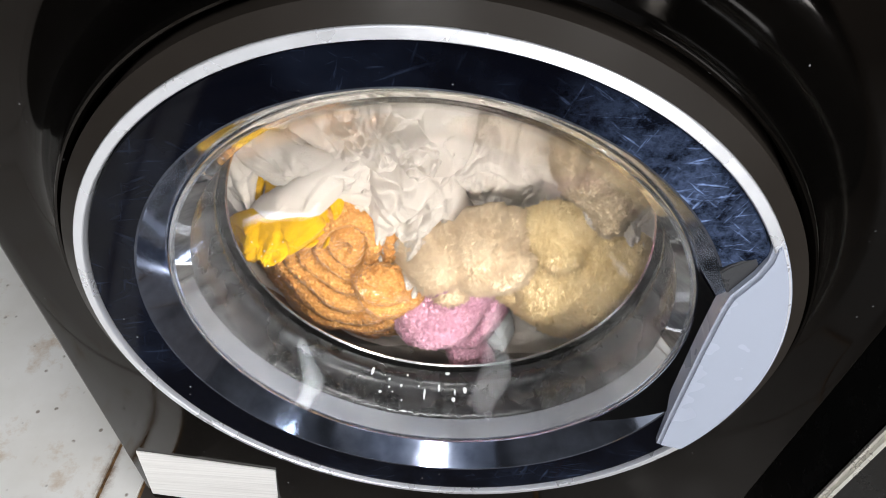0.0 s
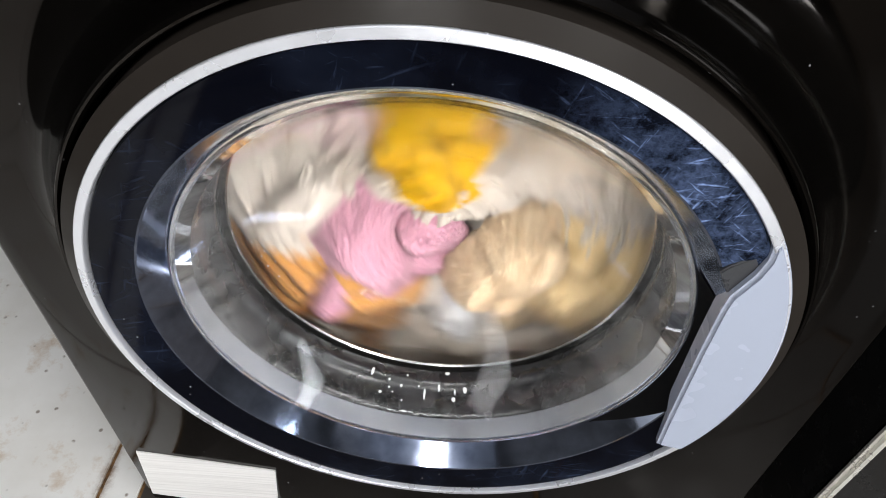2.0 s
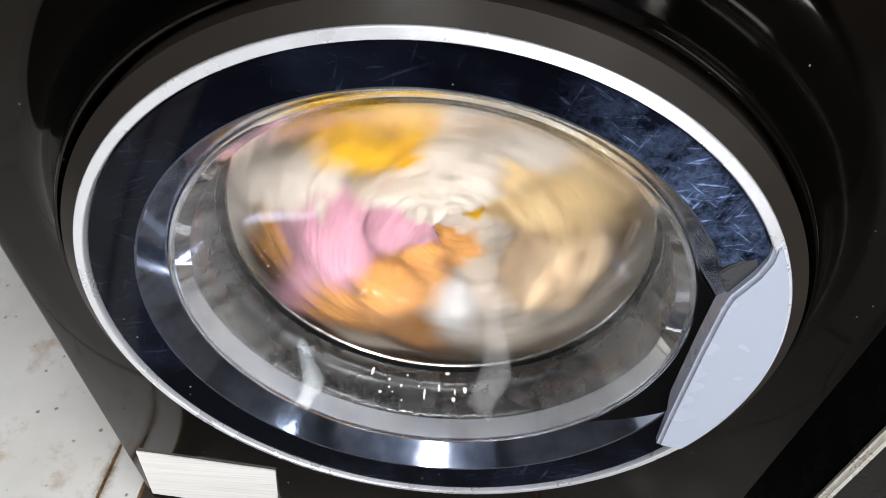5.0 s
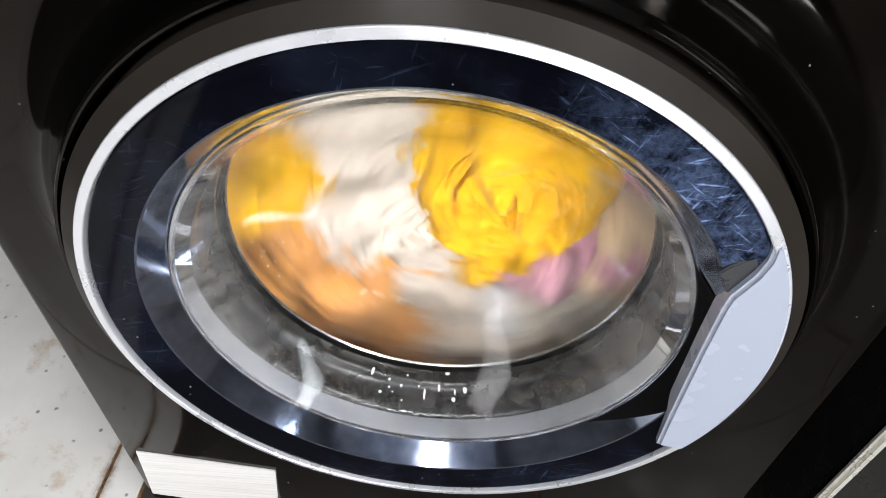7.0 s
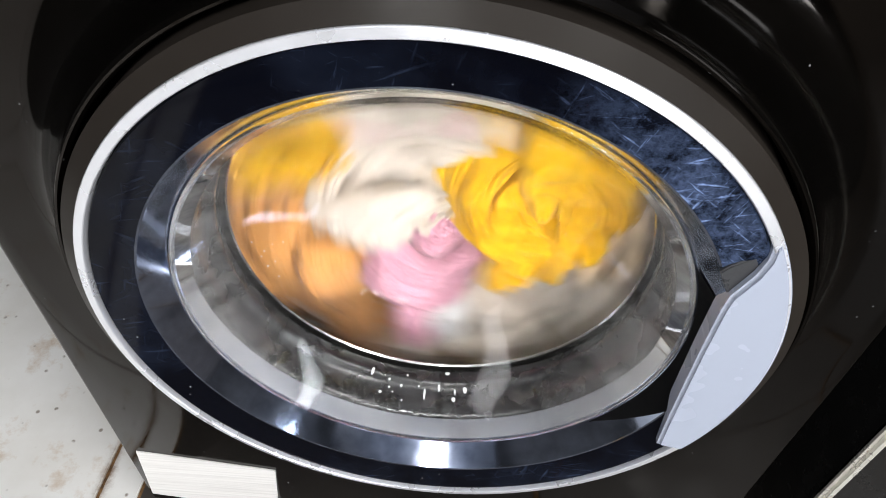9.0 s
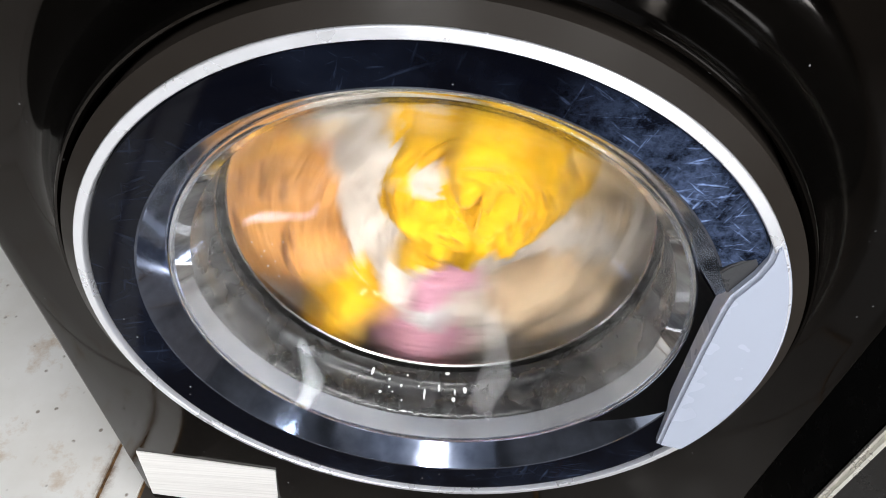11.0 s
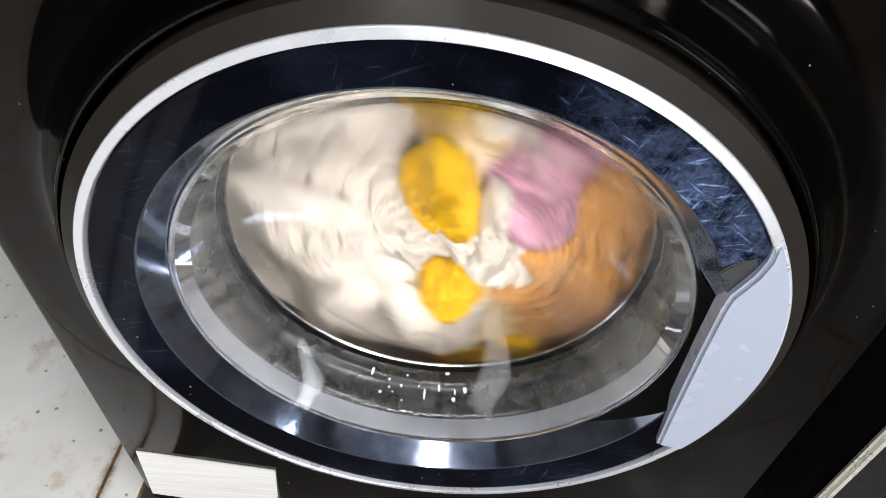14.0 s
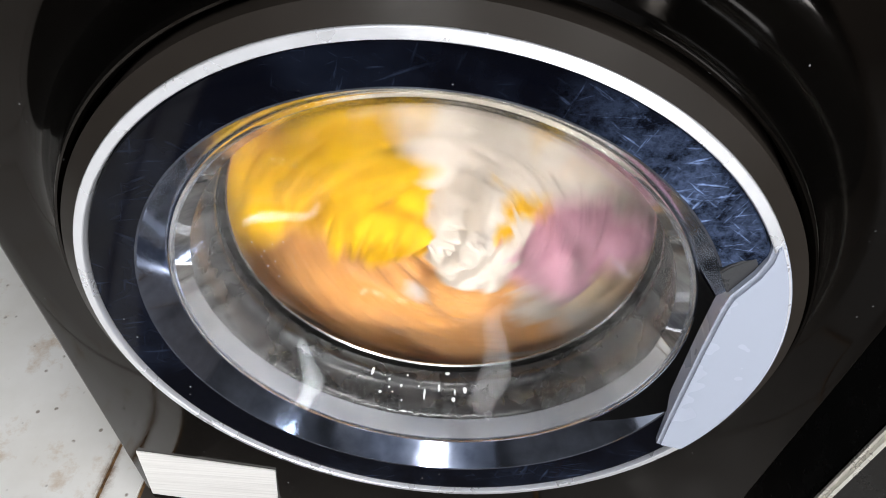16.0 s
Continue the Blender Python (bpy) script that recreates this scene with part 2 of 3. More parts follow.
# ---- the room ----
def room():
    tagged(finish("wall_back", box(-1.6, 1.7, 0.75, 0.85, 0, 2.4), M_WALL), kind="structure")
    tagged(finish("wall_left", box(-1.7, -1.6, -2.3, 0.85, 0, 2.4), M_WALL), kind="structure")
    tagged(finish("wall_right", box(1.7, 1.8, -2.3, 0.85, 0, 2.4), M_WALL), kind="structure")
    tagged(finish("wall_front", box(-1.7, 1.8, -2.4, -2.3, 0, 2.4), M_WALL), kind="structure")
    tagged(finish("ceiling", box(-1.7, 1.8, -2.4, 0.85, 2.4, 2.5), M_CEIL), kind="structure")
    floor = tagged(finish("floor", box(-1.7, 1.8, -2.4, 0.85, -0.06, -0.004), M_GROUT),
                   "white floor tiles with rust-stained joints", "floor", kind="structure")
    xs = [-1.7, -1.30, -0.84, -0.3785, -0.3335, 0.13, 0.59, 1.05, 1.8]
    ys = [-2.4, -1.95, -1.49, -1.03, -0.57, -0.11, 0.46, 0.85]
    for i in range(len(xs) - 1):
        for j in range(len(ys) - 1):
            g = 0.0035 if i != 3 else 0.0012
            bm = box(xs[i] + g, xs[i + 1] - (0.0012 if i == 3 else g), ys[j] + 0.002, ys[j + 1] - 0.002, -0.012, 0.0, 0.0015)
            part("tile", bm, M_TILE if i < 4 else M_SHADETILE, floor)


# ---- the washing machine ----
HALF, TOP, LOW, FACE = 0.303, ZC + 0.40, 0.03, 0.060


def front_panel(machine):
    """Front sheet that swells round the door and falls back to its flat rim."""
    profile = [(0.2150, 0.060), (0.2150, 0.026), (0.2160, 0.0175), (0.2172, 0.0152), (0.2184, 0.0150), (0.2200, 0.0168), (0.2225, 0.0222),
               (0.2260, 0.0300), (0.2300, 0.0380), (0.2345, 0.0450), (0.2400, 0.0508), (0.2460, 0.0552), (0.2525, 0.0582), (0.2580, 0.0595), (0.2630, FACE), (0.2900, FACE)]
    bm = bmesh.new()
    n = 384
    rows = []
    up, down = TOP - ZC - 0.004, ZC - LOW - 0.004
    wide = HALF - 0.004
    for k in range(n):
        a = 2 * math.pi * k / n
        c, s = math.cos(a), math.sin(a)
        line = [bm.verts.new((r * c, y, ZC + r * s)) for r, y in profile]
        reach = min(wide / abs(c) if abs(c) > 1e-6 else 9, (up if s > 0 else down) / abs(s) if abs(s) > 1e-6 else 9)
        x, z = reach * c, reach * s
        line.append(bm.verts.new((x, FACE, ZC + z)))
        grow = 1 + 0.003 / reach
        line.append(bm.verts.new((x * grow, FACE + 0.0012, ZC + z * grow)))
        grow = 1 + 0.004 / reach
        line.append(bm.verts.new((x * grow, FACE + 0.004, ZC + z * grow)))
        line.append(bm.verts.new((x * grow, FACE + 0.02, ZC + z * grow)))
        rows.append(line)
    for k in range(n):
        a, b = rows[k], rows[(k + 1) % n]
        for i in range(len(a) - 1):
            bm.faces.new((a[i], b[i], b[i + 1], a[i + 1]))
    return part("front_panel", bm, M_PANEL, machine, "glossy black front panel swelling round the door", 50)


def handle(door):
    outline = []
    for k in range(28):
        a = radians(32.2 - 59.5 * k / 27)
        outline.append((0.2026 * math.cos(a), ZC + 0.2026 * math.sin(a)))
    for x, z in ((0.1735, -0.0915), (0.1625, -0.0895), (0.1612, -0.060), (0.1600, -0.020), (0.1590, 0.020), (0.1588, 0.055),
                 (0.1596, 0.066), (0.1628, 0.0735), (0.1668, 0.0835), (0.1688, 0.0945), (0.1680, 0.1035)):
        outline.append((x, ZC + z))
    h = part("handle", slab(outline, -0.0012, 0.0125, 0.0022), M_HANDLE, door, "silver plastic grip plate with small scratches")
    scoop = [(0.1509, 0.0790), (0.1539, 0.0837), (0.1586, 0.0881), (0.1638, 0.0917), (0.1680, 0.0938), (0.1700, 0.0884), (0.1693, 0.0819), (0.1666, 0.0737), (0.1637, 0.0671), (0.1615, 0.0612), (0.1576, 0.0666), (0.1541, 0.0729)]
    part("finger_recess", slab([(x, ZC + z) for x, z in scoop], 0.0042, 0.0105, 0.0008), M_RECESS, door, "grey satin finger recess")
    # thin black sheet over the bevel, put in for the dark gap by the grip
    bm = bmesh.new()
    rows = []
    for k in range(61):
        a = radians(23 - 64 * k / 60)
        c, q = math.cos(a), math.sin(a)
        full = min(1.0, max(0.04, (60 - k) / 22), max(0.04, k / 8))
        rows.append([bm.verts.new(((0.1597 + (r - 0.1597) * full) * c, 0.0222 + (y - 0.0222) * full, ZC + (0.1597 + (r - 0.1597) * full) * q)) for r, y in ((0.1597, 0.0222), (0.1604, 0.0215), (0.1712, 0.0056), (0.1724, 0.0050))])
    for a, b in zip(rows, rows[1:]):
        for i in range(3):
            bm.faces.new((a[i], b[i], b[i + 1], a[i + 1]))
    bmesh.ops.solidify(bm, geom=bm.faces[:], thickness=0.0005)
    part("grip_pocket", bm, M_GAPSHADE, door, "dull black sheet on the bevel, darkening the gap behind the grip")
    return h


def bowl_profile():
    """The glass bowl from its rim to its middle: steep wall, rounded turn, nearly flat floor. Radius and depth."""
    r, y = 0.1570, 0.0225
    rows = [(r, y)]
    for low, slope in ((0.1540, 1.36), (0.1500, 1.34), (0.1465, 1.30), (0.1430, 1.25), (0.1395, 1.17), (0.1360, 1.10), (0.1320, 1.02), (0.1280, 0.95), (0.1215, 0.89),
                       (0.1150, 0.86), (0.1075, 0.82), (0.1000, 0.79), (0.0935, 0.77), (0.0880, 0.75), (0.0850, 0.70), (0.0820, 0.62), (0.0795, 0.52), (0.0770, 0.42),
                       (0.0740, 0.31), (0.0700, 0.20), (0.0640, 0.12), (0.0520, 0.07), (0.0350, 0.04), (0.0180, 0.02), (0.0, 0.01)):
        y += (r - low) * slope
        r = low
        rows.append((r, y))
    return rows


BOWL = bowl_profile()


def bowl_depth(radius):
    """Depth of the bowl's face at a radius."""
    for (r0, y0), (r1, y1) in zip(BOWL, BOWL[1:]):
        if r1 <= radius <= r0:
            return y0 + (y1 - y0) * (r0 - radius) / (r0 - r1)
    return BOWL[0][1]


def water_marks(door):
    """Dried drops and runs, and the foam line, on the low part of the bowl. Rows: degrees, radius, depth, half width and length in mm."""
    drops = [(-110, 0.1277, 0.056, 1.1, 3.2), (-103.5, 0.1298, 0.0548, 1.1, 1.2), (-105.5, 0.1377, 0.0482, 1.3, 1.2), (-103, 0.1341, 0.0515, 0.9, 0.9),
             (-99, 0.132, 0.0535, 1.0, 1.3), (-97.5, 0.1255, 0.0572, 0.9, 0.9), (-98, 0.1398, 0.0462, 0.8, 0.9), (-90.8, 0.135, 0.0505, 0.9, 4.6),
             (-86, 0.131, 0.0540, 0.9, 3.2), (-83, 0.1222, 0.0591, 1.9, 1.2), (-81, 0.137, 0.0488, 1.6, 2.0), (-80.5, 0.133, 0.0525, 0.7, 2.4),
             (-77, 0.132, 0.0535, 1.6, 2.6), (-93, 0.1309, 0.0541, 0.7, 0.8), (-101.5, 0.1363, 0.0495, 0.7, 0.8),
             (176.2, 0.1213, 0.0601, 0.5, 0.6), (-177.7, 0.1159, 0.0642, 0.6, 0.6), (-176.0, 0.1181, 0.0626, 0.5, 0.5), (-170.8, 0.1166, 0.0637, 0.6, 0.8),
             (-164.1, 0.1140, 0.0651, 0.5, 0.5), (-179.2, 0.1110, 0.0666, 0.4, 0.4), (-178.2, 0.1051, 0.0696, 0.5, 0.5), (-171.1, 0.1122, 0.0663, 0.4, 0.5)]
    for a, r, _, w, length in drops:
        bm = bmesh.new()
        bmesh.ops.create_uvsphere(bm, u_segments=10, v_segments=6, radius=0.001)
        c, s = math.cos(radians(a)), math.sin(radians(a))
        slope = Vector((0.72 * c, -0.69, 0.72 * s))
        out = Vector((-0.69 * c, -0.72, -0.69 * s))
        side = Vector((-s, 0, c))
        base = Vector((r * c, bowl_depth(r), ZC + r * s)) + out * 0.0004
        for v in bm.verts:
            p = v.co.copy()
            v.co = base + side * p.x * w * (1 - 0.25 * p.z * 1000) + slope * p.z * length + out * p.y * 0.5
        part("water_drop", bm, M_FOAM, door)
    bm = bmesh.new()
    rows = []
    for k in range(161):
        a = -114 + 44 * k / 160
        c, s = math.cos(radians(a)), math.sin(radians(a))
        taper = max(0.0, 1 - ((a + 90) / 24) ** 2)
        wide = 0.00008 + taper * (0.0026 * max(0.0, noise.noise(Vector((a * 0.45, 2, 5)))) + 0.0012 * abs(noise.noise(Vector((a * 2.3, 7, 1)))))
        r = 0.1452 + 0.0014 * noise.noise(Vector((a * 0.5, 1, 1))) + 0.0006 * noise.noise(Vector((a * 1.7, 4, 1)))
        y = bowl_depth(r)
        low = Vector((r * c, y - 0.0004, ZC + r * s))
        high = low + Vector((-0.60 * c, 0.8, -0.60 * s)) * wide
        lift = Vector((-0.8 * c, -0.6, -0.8 * s)) * 0.0007
        rows.append([bm.verts.new(low), bm.verts.new((low + high) / 2 + lift), bm.verts.new(high)])
    for k, (p, q) in enumerate(zip(rows, rows[1:])):
        for i in range(2):
            bm.faces.new((p[i], q[i], q[i + 1], p[i + 1]))
    part("foam_line", bm, M_FOAM, door, "thin line of dried soap foam", 180)


def door_parts(machine):
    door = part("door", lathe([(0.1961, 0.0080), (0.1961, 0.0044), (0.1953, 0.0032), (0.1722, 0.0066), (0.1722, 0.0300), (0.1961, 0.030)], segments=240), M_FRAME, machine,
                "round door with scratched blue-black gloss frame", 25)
    part("inner_bevel", lathe([(0.1721, 0.0067), (0.1709, 0.0070), (0.1600, 0.0232), (0.1592, 0.030), (0.1721, 0.032)], segments=240), M_BEVEL, door,
         "mirror-smooth sloping bevel round the glass", 25)
    part("trim_ring", lathe([(0.1967, 0.0020), (0.1971, 0.0006), (0.1976, 0.0002), (0.2021, 0.0009), (0.2026, 0.0014), (0.2027, 0.0020), (0.2027, 0.012), (0.1967, 0.012)],
                            segments=240), M_SILVER, door, "satin silver trim ring", 18)
    part("bezel", lathe([(0.2029, 0.0022), (0.2123, 0.0086), (0.2126, 0.0100), (0.2126, 0.045), (0.2029, 0.045)], segments=240),
         M_SIDE, door, "dark grey sloping bezel")
    dome = BOWL
    outer = [(0.1590, 0.0250), (0.1590, 0.0232), (0.1584, 0.0228)] + dome
    inner = [(0.1586, 0.0256)] + [(r * 0.992, y + 0.0016) for r, y in dome]
    bowl = lathe(outer + inner[::-1], closed=True, segments=240)
    g = part("glass_bowl", bowl, M_GLASS, door, "clear glass bowl with water drops", 60)
    g.visible_shadow = False
    handle(door)
    water_marks(door)
    return door


def gasket(machine):
    prof = [(0.1590, 0.0425), (0.1565, 0.0432), (0.1545, 0.0470), (0.1540, 0.0560), (0.1530, 0.0640), (0.1500, 0.0680), (0.1475, 0.0695), (0.1468, 0.0725),
            (0.1480, 0.0755), (0.1490, 0.0820), (0.1620, 0.0820), (0.1720, 0.0600), (0.1700, 0.0440)]
    part("glass_holder", lathe([(0.1588, 0.0262), (0.1578, 0.0300), (0.1572, 0.0380), (0.1568, 0.0420), (0.1700, 0.0420), (0.1700, 0.0330), (0.1600, 0.0305)], segments=160),
         M_HOLDER, machine, "grey plastic sleeve behind the glass rim", 60)
    part("gasket", lathe(prof, segments=160), M_RUBBER, machine, "wet dark grey rubber door seal", 60)


def drum(machine):
    shell = part("drum", lathe([(0.1440, 0.0835), (0.1430, 0.0850), (0.1445, 0.0870), (0.1600, 0.0910), (0.2300, 0.1000), (0.2450, 0.1120),
                                (0.2450, 0.4000), (0.2300, 0.4080), (0.0, 0.4080), (0.0, 0.4110), (0.2320, 0.4110), (0.2480, 0.4020),
                                (0.2480, 0.1100), (0.2320, 0.0970), (0.1600, 0.0890), (0.1440, 0.0850)], closed=False, segments=128),
                 M_STEEL, machine, "stainless steel drum with raised paddles", 40)
    # its origin lies on the axis, so that it turns about it
    shell.data.transform(Matrix.Translation((0, 0, -ZC)))
    shell.location = (0, 0, ZC)
    for k in range(3):
        a = radians(90 + 120 * k)
        bm = bmesh.new()
        for s, w in ((0.246, 0.030), (0.215, 0.018), (0.200, 0.008)):
            for y in (0.13, 0.38):
                for side in (-1, 1):
                    t = Vector((-math.sin(a), 0, math.cos(a))) * w * side
                    bm.verts.new(Vector((s * math.cos(a), y, s * math.sin(a))) + t)
        bmesh.ops.convex_hull(bm, input=bm.verts)
        part("paddle", bm, M_STEEL, shell)
    return shell


def washing_machine():
    m = tagged(new("washing_machine"), "black front-loading washing machine with a round silver-trimmed door, running", "washing machine")
    front_panel(m)
    for x in (-HALF, HALF - 0.012):
        part("side_panel", box(x, x + 0.012, FACE + 0.021, 0.62, 0.03, TOP, 0.002), M_CASE, m)
    part("top_panel", box(-HALF, HALF, FACE + 0.021, 0.62, TOP + 0.001, TOP + 0.02, 0.004), M_CASE, m)
    part("back_panel", box(-HALF + 0.013, HALF - 0.013, 0.60, 0.62, 0.03, TOP - 0.001), M_CASE, m)
    part("base", box(-HALF + 0.013, HALF - 0.013, FACE + 0.03, 0.599, 0.03, 0.045), M_CASE, m)
    for x in (-0.26, 0.26):
        for y in (0.11, 0.58):
            part("foot", box(x - 0.02, x + 0.02, y - 0.02, y + 0.02, 0.0, 0.0295, 0.004), M_RUBBER, m)
    door_parts(m)
    gasket(m)
    d = drum(m)
    # paper label stuck a little askew on the low corner of the front
    q = [(-0.288, 0.144), (-0.149, 0.133), (-0.158, 0.020 + 0.016), (-0.297, 0.047)]
    part("label", slab([(x, z) for x, z in q], FACE - 0.0015, FACE - 0.0002), M_LABEL, m, "white brushed paper label")
    return m, d


def side_cabinet():
    c = tagged(new("cabinet"), "black lacquered cabinet with a bright chrome edge strip", "cabinet")
    part("body", box(0.366, 0.95, 0.066, 0.66, 0.0, 0.88, 0.003), M_BLACK, c)
    part("edge_strip", box(0.361, 0.3725, 0.056, 0.0655, 0.0, 0.88, 0.0036), M_CHROME, c, "bright chrome edge strip")


room()
machine, drum_ob = washing_machine()
side_cabinet()

# ---- the laundry ----
AX, AZ = 0.012, ZC - 0.040    # the axis about which the load turns


def crumple(x, z, seed, folds, kind):
    """Height of the folds at a place of a cloth: pleats that run together at pinched spots, soft swells and sharp creases between them."""
    off = Vector((seed * 7.3, seed * 3.1, seed * 5.7))
    swell = noise.noise(Vector((x * 11, z * 11, seed)) + off)
    wx, wz = noise.noise(Vector((x * 24, z * 24, seed + 2)) + off), noise.noise(Vector((x * 24, z * 24, seed + 6)) - off)
    if kind == "layers":
        # a towel pushed together: thick rounded edges of its layers, one behind the other
        spot = Random(seed * 13)
        far = math.hypot(x - spot.uniform(-0.05, 0.05) + 0.012 * wx, z - spot.uniform(-0.05, 0.05) + 0.012 * wz)
        step = (far + 0.010 * swell) / 0.0165
        return folds * (0.014 * swell + 0.0085 * math.sqrt(abs(math.sin(math.pi * step))) + 0.004 * wx)
    if kind == "soft":
        roll = abs(noise.noise(Vector((x * 15 + 0.4 * wx, z * 15 + 0.4 * wz, seed + 3)) + off)) ** 0.7
        return folds * (0.030 * swell + 0.042 * roll)
    h = 0.022 * swell + 0.002 * wx
    for px, pz, count, turn, high in PINCHES[seed % 40]:
        dx, dz = x - px + 0.006 * wx, z - pz + 0.006 * wz
        far = math.hypot(dx, dz)
        way = math.atan2(dz, dx) + 0.35 * wz + 9 * far * wx
        pleat = abs(math.sin(count * way / 2 + turn)) ** 0.75 + 0.35 * abs(math.sin(count * way * 1.3 + 2 * turn + 30 * far))
        h += 1.15 * high * pleat * min(1.0, far / 0.018) * math.exp(-(far / 0.046) ** 1.5)
    bunch = min(1.0, max(0.0, 0.35 + 1.7 * noise.noise(Vector((x * 12, z * 12, seed + 8)) + off)))
    layer = 1.9 * noise.noise(Vector((x * 9 + 0.4 * wx, z * 9 + 0.4 * wz, seed + 9)) - off) + 6 * (x * math.cos(seed) + z * math.sin(seed))
    flap = (layer - math.floor(layer)) ** 2
    crease = max(0.0, 1 - 10 * abs(noise.noise(Vector((x * 17 + wx, z * 17 - wz, seed + 5)) + off)))
    small = max(0.0, 1 - 9 * abs(noise.noise(Vector((x * 40 + wz, z * 40 + wx, seed + 7)) - off)))
    return folds * (h + 0.011 * flap - (0.004 + 0.007 * bunch) * crease - 0.004 * bunch * small)


def pinches(seed, wide=0.085, count=5):
    """Spots of a cloth where it is gathered: place, number of pleats, their start and height."""
    spot = Random(seed * 31 + 7)
    return [(spot.uniform(-wide, wide), spot.uniform(-wide, wide), spot.choice((7, 9, 11)), spot.uniform(0, 6), spot.uniform(0.010, 0.019)) for _ in range(count)]


PINCHES = [pinches(k) for k in range(40)]
PINCHES[15] = pinches(15, 0.15, 16)


def tufts(ground, count, long, wide, seed, fibre):
    """The pile of a cloth: short tapered tufts that stand on its front and lean with the nap."""
    spot = Random(seed)
    faces = [f for f in ground.data.polygons if f.normal.y < -0.15]
    reach = list(itertools.accumulate(f.area for f in faces))
    verts, tris, lay = [], [], []
    for f in spot.choices(faces, cum_weights=reach, k=count):
        p = f.center + Vector((spot.uniform(-1, 1), 0, spot.uniform(-1, 1))) * 0.0008
        lean = noise.noise_vector(p * 26 + Vector((seed, 0, 0))) * 0.8
        up = (f.normal + lean + Vector((spot.uniform(-0.4, 0.4), 0, spot.uniform(-0.4, 0.4)))).normalized()
        side = up.cross(Vector((0.3, 1, 0.2))).normalized()
        across = up.cross(side)
        n, w = len(verts), wide * spot.uniform(0.7, 1.3)
        base = p - f.normal * 0.0006
        for a in (0, 2.09, 4.19):
            verts.append(base + (side * math.cos(a) + across * math.sin(a)) * w)
        verts.append(base + up * long * spot.uniform(0.6, 1.3))
        lay += [f.normal] * 3 + [(f.normal + up * 0.35).normalized()]
        tris += [(n, n + 1, n + 3), (n + 1, n + 2, n + 3), (n + 2, n, n + 3)]
    me = bpy.data.meshes.new("pile")
    me.from_pydata(verts, [], tris)
    me.shade_smooth()
    me.normals_split_custom_set_from_vertices(lay)
    me.materials.append(fibre)
    ob = new("pile", me)
    ob.parent = ground
    return tagged(ob, kind="stuff")


def lump(a, b, c, seed, folds=1.0, fuzz=0.0, lobes=0.12, kind="crisp", at=(0, 0, 0), tilt=0.0, n=150, rings=80, dish=0.0):
    """A crumpled cloth body: a along the radius, b across it, c thick, with an uneven outline."""
    bm = bmesh.new()
    ct, st = math.cos(tilt), math.sin(tilt)
    edges = []
    for k in range(n):
        t = 2 * math.pi * k / n
        edges.append(1 + lobes * 2.2 * noise.noise(Vector((math.cos(t) * 1.3, math.sin(t) * 1.3, seed * 2.7)))
                     + lobes * noise.noise(Vector((math.cos(t) * 4, math.sin(t) * 4, seed * 1.9)))
                     + lobes * 0.3 * noise.noise(Vector((math.cos(t) * 11, math.sin(t) * 11, seed * 1.1))))

    def place(u, k, back):
        t = 2 * math.pi * k / n
        x, z = a * u * edges[k] * math.cos(t), b * u * edges[k] * math.sin(t)
        body = math.sqrt(max(0.0, 1 - u ** 2.6))
        if back:
            h = -0.4 * c * body + dish * u ** 4
        else:
            h = 0.7 * c * body + crumple(x, z, seed, folds, kind) * min(1, (1 - u) * 2.4)
            h += dish * u ** 4
            h += 0.014 * noise.noise(Vector((x * 14, z * 14, seed + 4)))
            if fuzz:
                h += fuzz * noise.noise(Vector((x * 320, z * 320, seed)))
        return (at[0] + ct * x - st * z, at[1] - h, at[2] + st * x + ct * z)

    front = [[bm.verts.new(place((i / rings) ** 0.8, k, False)) for k in range(n)] for i in range(1, rings + 1)]
    back = [[bm.verts.new(place(u, k, True)) for k in range(n)] for u in (0.25, 0.5, 0.75, 0.92)]
    tip, btip = bm.verts.new(place(0, 0, False)), bm.verts.new(place(0, 0, True))
    for rows, centre in ((front, tip), (back + [front[-1]], btip)):
        for k in range(n):
            j = (k + 1) % n
            bm.faces.new((centre, rows[0][k], rows[0][j]))
            for i in range(len(rows) - 1):
                bm.faces.new((rows[i][k], rows[i + 1][k], rows[i + 1][j], rows[i][j]))
    return bm


GROW = 1.12


def garment(name, a, b, c, mat, label, category, seed, folds=1.0, fuzz=0.0, kind="crisp", lobes=0.10, extra=(), dish=0.0, pile=None):
    """A garment with the pieces that lie over it: extra rows of name, size, place and lean."""
    ob = tagged(finish(name, lump(a * GROW, b * GROW, c, seed, folds, fuzz, lobes, kind, dish=dish, n=240 if a > 0.055 else 150, rings=150 if a > 0.055 else 80), mat, sharp=180), label, category, "laundry in the drum")
    for k, (piece, pa, pb, pc, at, lean) in enumerate(extra):
        part(piece, lump(pa, pb, pc, seed + 20 + k, folds * 0.55, fuzz, 0.05, kind, at, radians(lean), 90, 40), mat, ob, sharp=180)
    if pile:
        for ground in (ob, *[o for o in ob.children]):
            tufts(ground, pile[0] if ground is ob else pile[0] // 5, pile[1], pile[2], seed, FIBRES[mat.name])
    return ob


